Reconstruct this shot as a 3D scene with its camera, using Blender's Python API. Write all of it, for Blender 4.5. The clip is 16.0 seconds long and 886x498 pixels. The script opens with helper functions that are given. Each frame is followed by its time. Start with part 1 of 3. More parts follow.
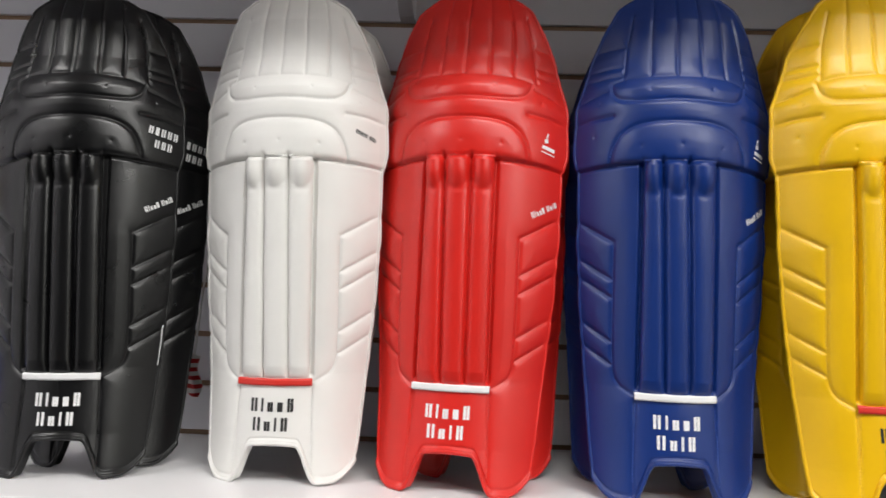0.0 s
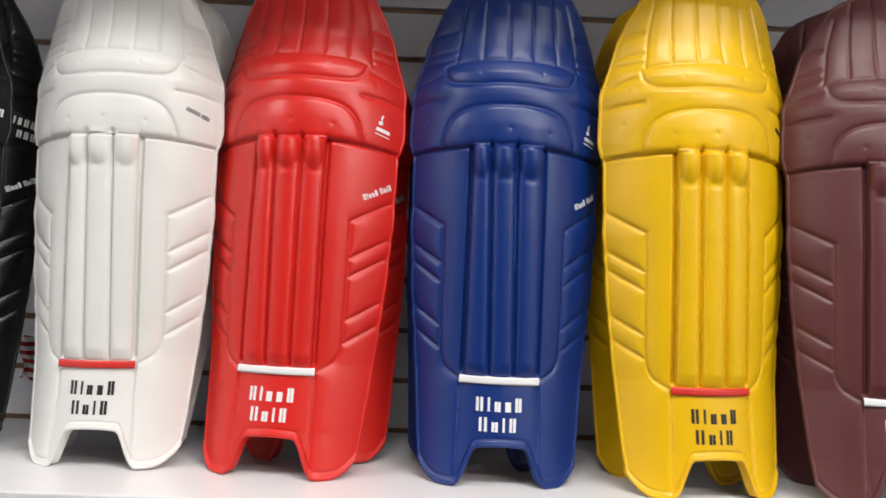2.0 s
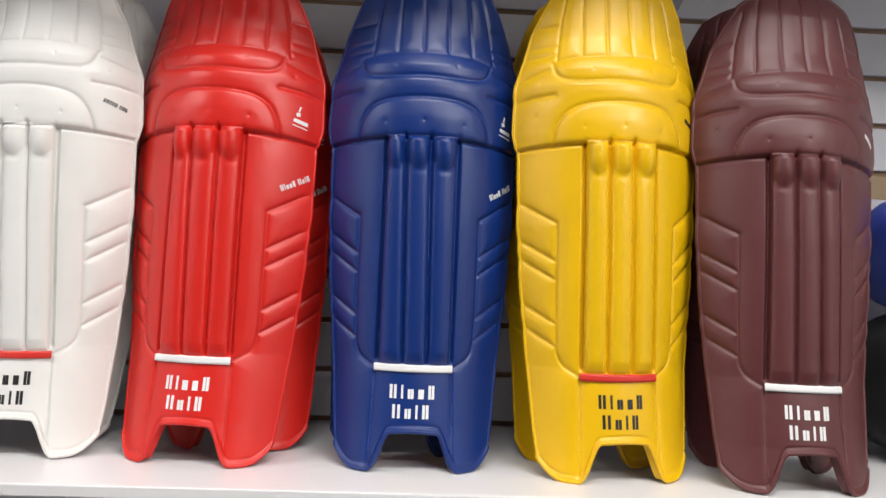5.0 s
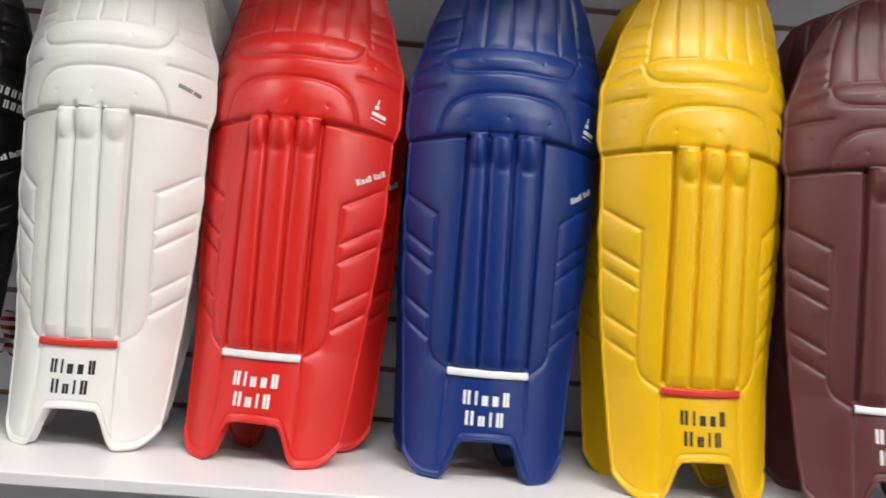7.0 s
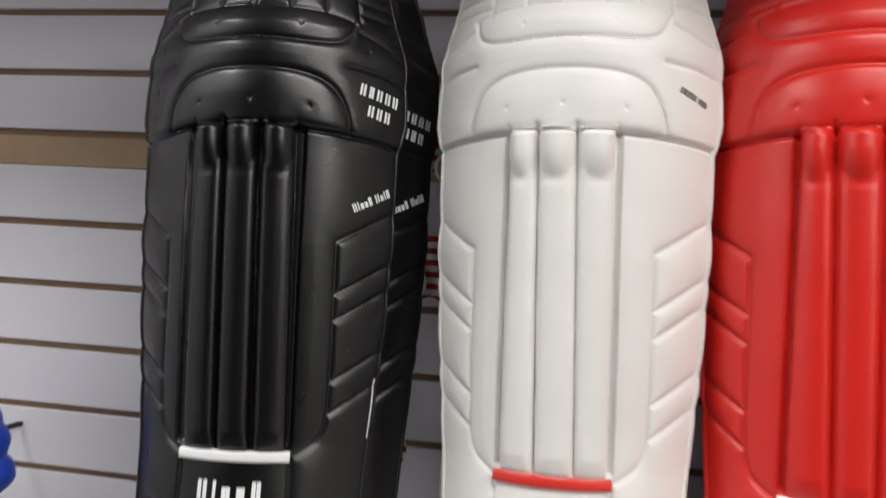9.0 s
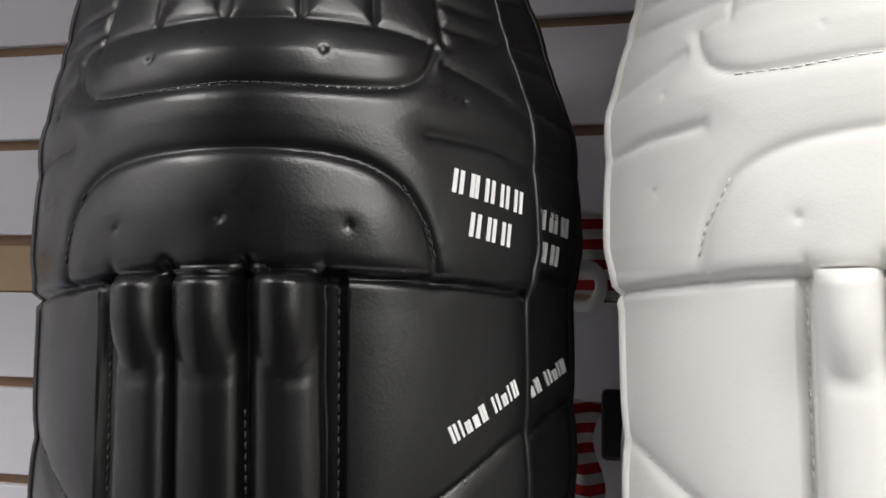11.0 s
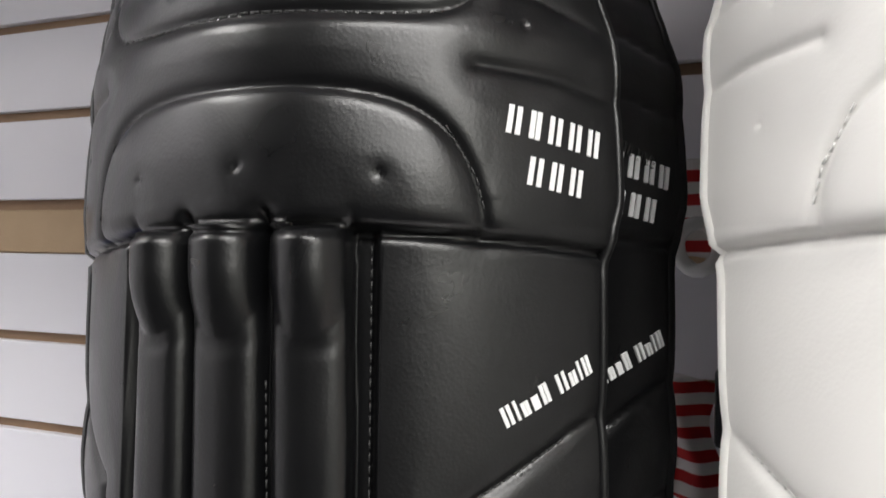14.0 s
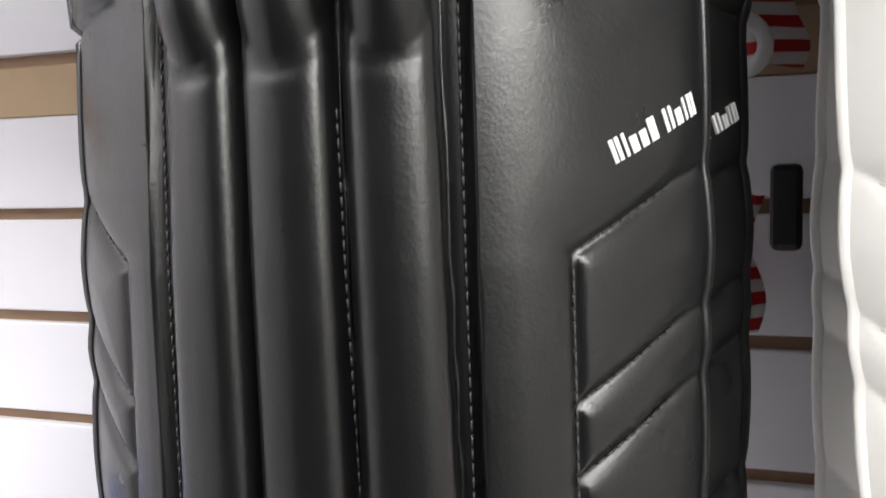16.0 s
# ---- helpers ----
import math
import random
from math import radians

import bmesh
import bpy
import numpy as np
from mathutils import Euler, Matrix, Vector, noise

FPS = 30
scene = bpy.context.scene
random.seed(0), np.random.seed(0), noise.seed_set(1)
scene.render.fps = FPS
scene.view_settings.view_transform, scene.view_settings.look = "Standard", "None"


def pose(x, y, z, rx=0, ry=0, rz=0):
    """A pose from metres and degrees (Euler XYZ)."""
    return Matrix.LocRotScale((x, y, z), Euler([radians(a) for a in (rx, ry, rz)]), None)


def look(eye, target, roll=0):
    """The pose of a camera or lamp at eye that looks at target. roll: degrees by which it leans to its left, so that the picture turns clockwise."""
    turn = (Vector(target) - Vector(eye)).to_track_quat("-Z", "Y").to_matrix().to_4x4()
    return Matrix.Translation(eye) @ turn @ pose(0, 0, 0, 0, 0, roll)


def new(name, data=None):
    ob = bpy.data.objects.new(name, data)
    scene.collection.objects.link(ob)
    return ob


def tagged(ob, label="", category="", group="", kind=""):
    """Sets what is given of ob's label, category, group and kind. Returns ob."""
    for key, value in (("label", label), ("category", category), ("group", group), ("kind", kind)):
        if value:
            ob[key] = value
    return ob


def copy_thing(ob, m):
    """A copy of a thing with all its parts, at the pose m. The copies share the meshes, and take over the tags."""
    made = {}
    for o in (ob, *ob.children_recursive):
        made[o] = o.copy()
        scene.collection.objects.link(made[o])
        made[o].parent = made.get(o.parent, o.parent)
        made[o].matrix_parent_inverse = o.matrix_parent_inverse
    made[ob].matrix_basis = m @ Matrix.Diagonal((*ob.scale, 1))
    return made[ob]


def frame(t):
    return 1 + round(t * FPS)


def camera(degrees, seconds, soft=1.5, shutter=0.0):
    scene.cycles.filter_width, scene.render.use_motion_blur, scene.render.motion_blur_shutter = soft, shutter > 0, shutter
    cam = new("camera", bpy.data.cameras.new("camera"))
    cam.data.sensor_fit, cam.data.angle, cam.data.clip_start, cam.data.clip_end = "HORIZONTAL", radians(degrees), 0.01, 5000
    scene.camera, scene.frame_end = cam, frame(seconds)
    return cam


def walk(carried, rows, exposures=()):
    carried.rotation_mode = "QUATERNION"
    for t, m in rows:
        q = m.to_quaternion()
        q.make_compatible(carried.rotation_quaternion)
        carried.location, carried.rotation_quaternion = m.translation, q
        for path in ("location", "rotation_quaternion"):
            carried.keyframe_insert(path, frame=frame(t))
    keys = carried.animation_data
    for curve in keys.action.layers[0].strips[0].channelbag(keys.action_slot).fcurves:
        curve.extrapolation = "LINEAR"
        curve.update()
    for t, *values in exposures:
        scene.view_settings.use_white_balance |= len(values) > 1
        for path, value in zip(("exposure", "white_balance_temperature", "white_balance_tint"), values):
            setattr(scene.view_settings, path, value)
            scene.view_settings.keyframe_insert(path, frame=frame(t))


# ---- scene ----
cam = camera(56.70, 16.0, shutter=0.45)
PATH = [
    (0.0, look((0.0397, -0.9900, 0.2528), (-0.0062, 0.0082, 0.2914), 1.97)),
    (0.5, look((0.0841, -0.9887, 0.2551), (0.0469, 0.0100, 0.2901), 1.86)),
    (1.0, look((0.1150, -0.9940, 0.2568), (0.0947, 0.0052, 0.2912), 1.95)),
    (1.5, look((0.1536, -0.9888, 0.2464), (0.1516, 0.0104, 0.2874), 2.36)),
    (2.0, look((0.1790, -0.9833, 0.2493), (0.2024, 0.0160, 0.2776), 2.42)),
    (2.5, look((0.2017, -0.9878, 0.2495), (0.2398, 0.0113, 0.2686), 2.41)),
    (3.0, look((0.2324, -0.9936, 0.2464), (0.2765, 0.0053, 0.2638), 2.37)),
    (3.5, look((0.2536, -0.9944, 0.2469), (0.2983, 0.0044, 0.2653), 2.02)),
    (4.0, look((0.2608, -0.9952, 0.2515), (0.3078, 0.0036, 0.2665), 2.06)),
    (6.5, look((0.2201, -1.0098, 0.2543), (0.2609, -0.0107, 0.2712), 3.71)),
    (7.0, look((0.1774, -0.9662, 0.2527), (0.2128, 0.0331, 0.2661), 4.57)),
    (7.5, look((0.0796, -0.9005, 0.2528), (0.1041, 0.0989, 0.2751), 4.79)),
    (8.0, look((-0.0196, -0.8413, 0.2479), (-0.0738, 0.1570, 0.2666), 5.47)),
    (8.5, look((-0.1261, -0.7611, 0.2532), (-0.2787, 0.2271, 0.2420), 5.86)),
    (9.0, look((-0.1815, -0.6401, 0.2877), (-0.3678, 0.3422, 0.3056), 3.45)),
    (9.5, look((-0.2753, -0.5218, 0.3236), (-0.4184, 0.4673, 0.3579), 1.54)),
    (10.0, look((-0.3521, -0.4170, 0.3516), (-0.4806, 0.5733, 0.4038), 1.04)),
    (12.5, look((-0.2696, -0.2405, 0.4175), (-0.6572, 0.6811, 0.4368), 0.45)),
    (13.0, look((-0.2798, -0.2418, 0.4085), (-0.6731, 0.6769, 0.4440), 0.87)),
    (13.5, look((-0.2886, -0.2378, 0.3999), (-0.6930, 0.6764, 0.4263), 1.16)),
    (14.0, look((-0.2991, -0.2287, 0.3896), (-0.6939, 0.6901, 0.3887), 0.72)),
    (14.5, look((-0.3169, -0.2249, 0.3754), (-0.6958, 0.7003, 0.3550), 0.54)),
    (15.0, look((-0.3308, -0.2128, 0.3531), (-0.7082, 0.7127, 0.3194), 0.23)),
    (15.5, look((-0.3456, -0.2102, 0.3373), (-0.6993, 0.7239, 0.2899), -0.65)),
    (16.0, look((-0.3643, -0.2096, 0.3185), (-0.6711, 0.7400, 0.2539), -0.92)),
]
walk(cam, PATH, [(0, 0.08), (4, 0.15), (8, 0.10), (9, 0.02), (10, 0.12), (12.5, 0.70), (13.5, 0.64), (14, 0.68), (14.5, 0.93), (15, 1.10), (16, 1.3)])

# ---- world and light ----
world = bpy.data.worlds.new("shop_world")
scene.world = world
world.use_nodes = True
world.node_tree.nodes["Background"].inputs[0].default_value = (0.9, 0.95, 1.0, 1)
world.node_tree.nodes["Background"].inputs[1].default_value = 0.01


def area_lamp(name, eye, target, sx, sy, watts, color=(1, 0.98, 0.95)):
    data = bpy.data.lights.new(name, "AREA")
    data.shape, data.size, data.size_y = "RECTANGLE", sx, sy
    data.energy, data.color = watts, color
    ob = new(name, data)
    ob.matrix_world = look(eye, target)
    return ob


# Assumed lamps out of view; the third is added to brighten the east wall.
LAMPS = [(0.45, -1.05, 1.3, 0.35, 27), (-1.50, -0.80, 0.35, 1.2, 26), (1.95, -2.0, 0.35, 1.2, 32), (1.20, -2.25, 1.0, 0.35, 18)]
for lx, ly, sx, sy, watts in LAMPS:
    area_lamp("unseen_lamp", (lx, ly, 1.655), (lx, ly + 0.001, 0), sx, sy, watts)


# ---- materials ----
def nodes_of(name):
    m = bpy.data.materials.new(name)
    m.use_nodes = True
    nt = m.node_tree
    return m, nt, nt.nodes["Principled BSDF"]


def link(nt, a, b):
    nt.links.new(a, b)


def surface(name, color, rough=0.5, metal=0.0, vary=0.12, scale=12.0, fine=300.0, bump=0.15, dist=0.0006, coat=0.0, spec=0.5):
    m, nt, b = nodes_of(name)
    tc = nt.nodes.new("ShaderNodeTexCoord")
    n1 = nt.nodes.new("ShaderNodeTexNoise")
    n1.inputs["Scale"].default_value, n1.inputs["Detail"].default_value = scale, 4
    n2 = nt.nodes.new("ShaderNodeTexNoise")
    n2.inputs["Scale"].default_value, n2.inputs["Detail"].default_value = fine, 3
    link(nt, tc.outputs["Object"], n1.inputs["Vector"])
    link(nt, tc.outputs["Object"], n2.inputs["Vector"])
    ramp = nt.nodes.new("ShaderNodeMapRange")
    ramp.inputs["To Min"].default_value, ramp.inputs["To Max"].default_value = 1 - vary, 1 + vary
    link(nt, n1.outputs["Fac"], ramp.inputs["Value"])
    mul = nt.nodes.new("ShaderNodeVectorMath")
    mul.operation = "SCALE"
    mul.inputs[0].default_value = color
    link(nt, ramp.outputs[0], mul.inputs["Scale"])
    link(nt, mul.outputs[0], b.inputs["Base Color"])
    rr = nt.nodes.new("ShaderNodeMapRange")
    rr.inputs["To Min"].default_value, rr.inputs["To Max"].default_value = rough - 0.06, rough + 0.06
    link(nt, n2.outputs["Fac"], rr.inputs["Value"])
    link(nt, rr.outputs[0], b.inputs["Roughness"])
    bp = nt.nodes.new("ShaderNodeBump")
    bp.inputs["Strength"].default_value, bp.inputs["Distance"].default_value = bump, dist
    link(nt, n2.outputs["Fac"], bp.inputs["Height"])
    link(nt, bp.outputs[0], b.inputs["Normal"])
    b.inputs["Metallic"].default_value = metal
    b.inputs["Coat Weight"].default_value = coat
    b.inputs["Specular IOR Level"].default_value = spec
    return m


def leather(name, color, rough=0.42, spec=0.5):
    """Grained synthetic leather: pebble grain, soft creases and slight handling marks."""
    m, nt, b = nodes_of(name)
    tc = nt.nodes.new("ShaderNodeTexCoord")
    vor = nt.nodes.new("ShaderNodeTexVoronoi")
    vor.inputs["Scale"].default_value = 750
    fine = nt.nodes.new("ShaderNodeTexNoise")
    fine.inputs["Scale"].default_value, fine.inputs["Detail"].default_value = 420, 3
    wrinkle = nt.nodes.new("ShaderNodeTexNoise")
    wrinkle.inputs["Scale"].default_value, wrinkle.inputs["Detail"].default_value = 38, 5
    wrinkle.inputs["Distortion"].default_value = 0.6
    broad = nt.nodes.new("ShaderNodeTexNoise")
    broad.inputs["Scale"].default_value, broad.inputs["Detail"].default_value = 9, 4
    for n in (vor, fine, wrinkle, broad):
        link(nt, tc.outputs["Object"], n.inputs["Vector"])
    mr = nt.nodes.new("ShaderNodeMapRange")
    mr.inputs["To Min"].default_value, mr.inputs["To Max"].default_value = 0.88, 1.12
    link(nt, broad.outputs["Fac"], mr.inputs["Value"])
    mul = nt.nodes.new("ShaderNodeVectorMath")
    mul.operation = "SCALE"
    mul.inputs[0].default_value = color
    link(nt, mr.outputs[0], mul.inputs["Scale"])
    link(nt, mul.outputs[0], b.inputs["Base Color"])
    rr = nt.nodes.new("ShaderNodeMapRange")
    rr.inputs["To Min"].default_value, rr.inputs["To Max"].default_value = rough - 0.07, rough + 0.07
    link(nt, wrinkle.outputs["Fac"], rr.inputs["Value"])
    link(nt, rr.outputs[0], b.inputs["Roughness"])
    b1 = nt.nodes.new("ShaderNodeBump")
    b1.inputs["Strength"].default_value, b1.inputs["Distance"].default_value = 0.03, 0.002
    link(nt, wrinkle.outputs["Fac"], b1.inputs["Height"])
    b2 = nt.nodes.new("ShaderNodeBump")
    b2.inputs["Strength"].default_value, b2.inputs["Distance"].default_value = 0.14, 0.00025
    link(nt, vor.outputs["Distance"], b2.inputs["Height"])
    link(nt, b1.outputs[0], b2.inputs["Normal"])
    b3 = nt.nodes.new("ShaderNodeBump")
    b3.inputs["Strength"].default_value, b3.inputs["Distance"].default_value = 0.14, 0.0003
    link(nt, fine.outputs["Fac"], b3.inputs["Height"])
    link(nt, b2.outputs[0], b3.inputs["Normal"])
    link(nt, b3.outputs[0], b.inputs["Normal"])
    b.inputs["Specular IOR Level"].default_value = spec
    return m


LEATHER = {
    "black": leather("black_leather", (0.0025, 0.0026, 0.0031), 0.30, 0.5),
    "white": leather("white_leather", (0.80, 0.79, 0.76), 0.42),
    "red": leather("red_leather", (0.66, 0.018, 0.012), 0.34),
    "blue": leather("blue_leather", (0.0028, 0.026, 0.168), 0.36),
    "yellow": leather("yellow_leather", (0.80, 0.47, 0.002), 0.34),
    "maroon": leather("maroon_leather", (0.105, 0.026, 0.028), 0.42),
}
INK = {
    "white": surface("white_print", (0.82, 0.82, 0.82), 0.5, vary=0.05),
    "black": surface("black_print", (0.015, 0.015, 0.015), 0.5, vary=0.05),
    "red": surface("red_print", (0.66, 0.03, 0.02), 0.45, vary=0.06),
}
LINING = surface("pad_lining", (0.05, 0.05, 0.055), 0.85, bump=0.5, fine=700)
LAMINATE = surface("white_laminate", (0.80, 0.79, 0.83), 0.42, vary=0.04, scale=3, fine=160, bump=0.05)
MDF = surface("raw_fibreboard", (0.50, 0.36, 0.22), 0.75, vary=0.16, scale=20, fine=600, bump=0.35)
GROOVE = surface("groove_fibreboard", (0.36, 0.235, 0.15), 0.8, vary=0.2, scale=25, fine=600, bump=0.3)
SHELF = surface("shelf_laminate", (0.80, 0.79, 0.80), 0.35, vary=0.05, scale=5, fine=200, bump=0.06)
DARK = surface("dark_metal", (0.02, 0.02, 0.022), 0.45, metal=0.3)
# For the added east wall, which reflects in the black leather.
PALE = surface("bounce_wall_paint", (0.72, 0.73, 0.69), 0.6, vary=0.06, scale=2, fine=120)
# Kept dark so that the unseen room bounces little light.
PLASTER = surface("unseen_room_paint", (0.07, 0.07, 0.07), 0.7, vary=0.08, scale=2, fine=120)
CARPET = surface("shop_carpet", (0.06, 0.06, 0.065), 0.95, vary=0.25, scale=30, fine=500, bump=0.6)
THREAD = {k: surface(k + "_thread", c, 0.6, vary=0.1) for k, c in
          {"black": (0.035, 0.035, 0.035), "white": (0.7, 0.7, 0.68), "red": (0.75, 0.10, 0.08), "blue": (0.06, 0.12, 0.42),
           "yellow": (0.85, 0.58, 0.06), "maroon": (0.25, 0.10, 0.10)}.items()}


# ---- mesh helpers ----
def mesh_ob(name, verts, faces, material, parent=None, label="", smooth=True, normals=None):
    me = bpy.data.meshes.new(name)
    me.from_pydata([tuple(v) for v in verts], [], [tuple(f) for f in faces])
    me.update()
    if smooth:
        me.polygons.foreach_set("use_smooth", [True] * len(me.polygons))
    if normals is not None:
        me.normals_split_custom_set_from_vertices([tuple(n) for n in normals])
    me.materials.append(material)
    ob = new(name, me)
    if parent:
        ob.parent = parent
    if label:
        tagged(ob, label=label)
    return ob


def part(name, bm, material, parent=None, label="", smooth=False):
    me = bpy.data.meshes.new(name)
    bm.to_mesh(me)
    bm.free()
    if smooth:
        me.polygons.foreach_set("use_smooth", [True] * len(me.polygons))
    me.materials.append(material)
    ob = new(name, me)
    if parent:
        ob.parent = parent
    if label:
        tagged(ob, label=label)
    return ob


def box_bm(x0, x1, y0, y1, z0, z1, bevel=0.0):
    bm = bmesh.new()
    bmesh.ops.create_cube(bm, size=1)
    for v in bm.verts:
        v.co = ((x0 + x1) / 2 + v.co.x * (x1 - x0), (y0 + y1) / 2 + v.co.y * (y1 - y0), (z0 + z1) / 2 + v.co.z * (z1 - z0))
    if bevel:
        bmesh.ops.bevel(bm, geom=bm.edges[:], offset=bevel, segments=2, affect="EDGES", profile=0.5)
    return bm


def tube(path, radius, sides=8, closed=False):
    """Vertices and faces of a round cord along a path."""
    pts = [Vector(p) for p in path]
    verts, faces, n = [], [], len(path)
    for i, p in enumerate(pts):
        a = pts[(i - 1) % n] if closed or i else p
        b = pts[(i + 1) % n] if closed or i < n - 1 else p
        d = (b - a).normalized()
        u = d.cross(Vector((0.31, 0.87, 0.38))).normalized()
        v = d.cross(u)
        for k in range(sides):
            t = 2 * math.pi * k / sides
            verts.append(p + radius * (math.cos(t) * u + math.sin(t) * v))
    for i in range(n if closed else n - 1):
        j = (i + 1) % n
        for k in range(sides):
            l = (k + 1) % sides
            faces.append((i * sides + k, i * sides + l, j * sides + l, j * sides + k))
    if not closed:
        faces.append(tuple(range(sides))[::-1])
        faces.append(tuple((n - 1) * sides + k for k in range(sides)))
    return verts, faces


# ---- the batting pad ----
PAD_H = 0.622
AMAX = 1.17
OFF = 0.003           # the canes lie a little off the middle
KNEE = 0.400          # lower edge of the knee roll
STRIP = 0.1205         # band above the instep panel
WING_SEAMS = (.303, .257, .2345, .182, .155)
WING = 0.0785          # arc distance of the side panels' inner edge


def half_width(z):
    return np.interp(z, [0, .06, .12, .2, .3, .385, .40, .412, .45, .475, .487, .50, .54, .567, .597, .612, .622],
                     [.0892, .0951, .0993, .1078, .1142, .1142, .1172, .1200, .1195, .1190, .114, .1105, .1000, .0875, .0705, .0454, .012])


def section_depth(z):
    return np.interp(z, [0, .2, .4, .48, .54, .58, .622], [.085, .088, .088, .086, .074, .056, .02])


def centre_line(z):
    """How far the front of the pad stands back."""
    return np.interp(z, [0, .05, .13, .3, .40, .47, .54, .58, .622], [-.0227, -.0119, .0003, .0023, .0063, .0106, .0240, .0305, .0476])


def foot_edge(a, w):
    x = w * np.interp(np.abs(a), ARC, ACROSS)
    arch = .047 * (.5 + .5 * np.cos(np.pi * np.clip((x - .026) / .028, 0, 1))) * (1 - .10 * (np.clip(x, 0, .04) / .04) ** 2)
    return arch + .018 * np.clip((x - .064) / .023, 0, 1.1) ** 2.4


def knee_line(p):
    return KNEE - .011 * (np.abs(p) / .16) ** 2


# Each pair of pads was cut a little differently: edges of the cane channel and the seams
# between the canes at the knee (outer, inner, inner, outer), the two inner seams at the band, shift of the top segments
CUT = {
    "black": (-.0589, -.0485, -.0215, .0090, .0385, .0459, -.0150, .0147, .013),
    "white": (-.0464, -.0432, -.0194, .0114, .0425, .0459, -.0135, .0175, .013),
    "red": (-.0464, -.0430, -.0190, .0135, .0428, .0459, -.0115, .0170, .016),
    "blue": (-.0464, -.0430, -.0205, .0095, .0425, .0459, -.0130, .0155, .013),
    "yellow": (-.0464, -.0435, -.0160, .0125, .0425, .0459, -.0155, .0145, .000),
    "maroon": (-.0464, -.0432, -.0140, .0150, .0428, .0459, -.0120, .0180, -.010),
}
cut = CUT["black"]


def channel(z):
    """Places of the cane channel's edges and seams at height z: outer edge, first cane, two inner seams, last cane, outer edge."""
    t = np.clip((z - STRIP) / (KNEE - STRIP), 0, 1)
    return [a + (b - a) * t for a, b in ((cut[0] * .5 - .0235, cut[0]), (cut[1] * .4 - .0262, cut[1]), (cut[6], cut[2]), (cut[7], cut[3]), (.0440, cut[4]), (.0470, cut[5]))]


def seams():
    """Seam lines in arc distance and height: (points, depth, width)."""
    s = []
    lows, highs = channel(STRIP + .006), channel(KNEE + .004)
    for k in (1, 2, 3, 4):
        outer = k in (1, 4)
        s.append(([(lows[k], STRIP + .006), (highs[k], KNEE + .004)], .0020 if outer else .0085 if cut[0] < -.05 else .0055, .0020 if outer else .0030))
    for sg in (-1, 1):
        s.append(([(sg * .047, STRIP + .002), (sg * .0495, .06), (sg * .052, .004)], .0020, .0022))
        s.append(([(sg * .0465, STRIP), (sg * .059, STRIP + .006), (sg * .071, STRIP + .014), (sg * .0775, STRIP + .030), (sg * WING, .19), (sg * WING, .303)], .0036, .0028))
        for z in WING_SEAMS:
            s.append(([(sg * WING, z), (sg * .122, z + .022), (sg * .165, z + .039)], .0048, .0034))
        s.append(([(sg * .080, .458), (sg * .112, .456), (sg * .168, .446)], .0042, .0034))
        s.append(([(sg * .088, .490), (sg * .125, .480), (sg * .17, .468)], .0035, .0030))
        edge = sg * .078 + cut[8] * .8
        for z in (.508, .520, .546):
            s.append(([(edge, z), (sg * .16, z - .004)], .0036, .0030))
        s.append(([(edge, .500), (edge * .95, .545), (edge * .85, .585)], .0040, .0030))
    for x in (-.047, -.0165, .0135, .0435):
        x += cut[8]
        s.append(([(x, .506), (x * .97, .56), (x * .85, .617)], .0044, .0030))
    s.append(([(-.080, .499), (-.060, .5035), (0, .506), (.060, .5035), (.080, .499)], .0022, .0028))
    s.append(([(-.082, .497), (-.079, .484), (-.068, .476), (-.045, .4745), (0, .4765), (.045, .4745), (.068, .476), (.079, .484), (.084, .497)], .0042, .0034))
    s.append(([(-.083, .398), (-.080, .418), (-.068, .437), (-.045, .4475), (0, .4505), (.045, .4475), (.068, .437), (.080, .418), (.084, .398)], .0040, .0036))
    return s


def rounded(pts):
    """Cuts the corners of a seam line three times, so that it runs in a curve."""
    for _ in range(3 if len(pts) > 3 else 0):
        out = [pts[0]]
        for a, b in zip(pts[:-1], pts[1:]):
            out += [(a[0] * .75 + b[0] * .25, a[1] * .75 + b[1] * .25), (a[0] * .25 + b[0] * .75, a[1] * .25 + b[1] * .75)]
        pts = out + [pts[-1]]
    return pts


SEAMS = []
BUTTONS = [(-.034, .489), (.036, .490), (-.045, .419), (.047, .418), (.0, .421), (-.104, .434), (.098, .474), (-.098, .474)]


def seg_distance(p, z, a, b):
    ax, az = a
    dx, dz = b[0] - ax, b[1] - az
    t = np.clip(((p - ax) * dx + (z - az) * dz) / (dx * dx + dz * dz), 0, 1)
    return np.hypot(p - ax - t * dx, z - az - t * dz)


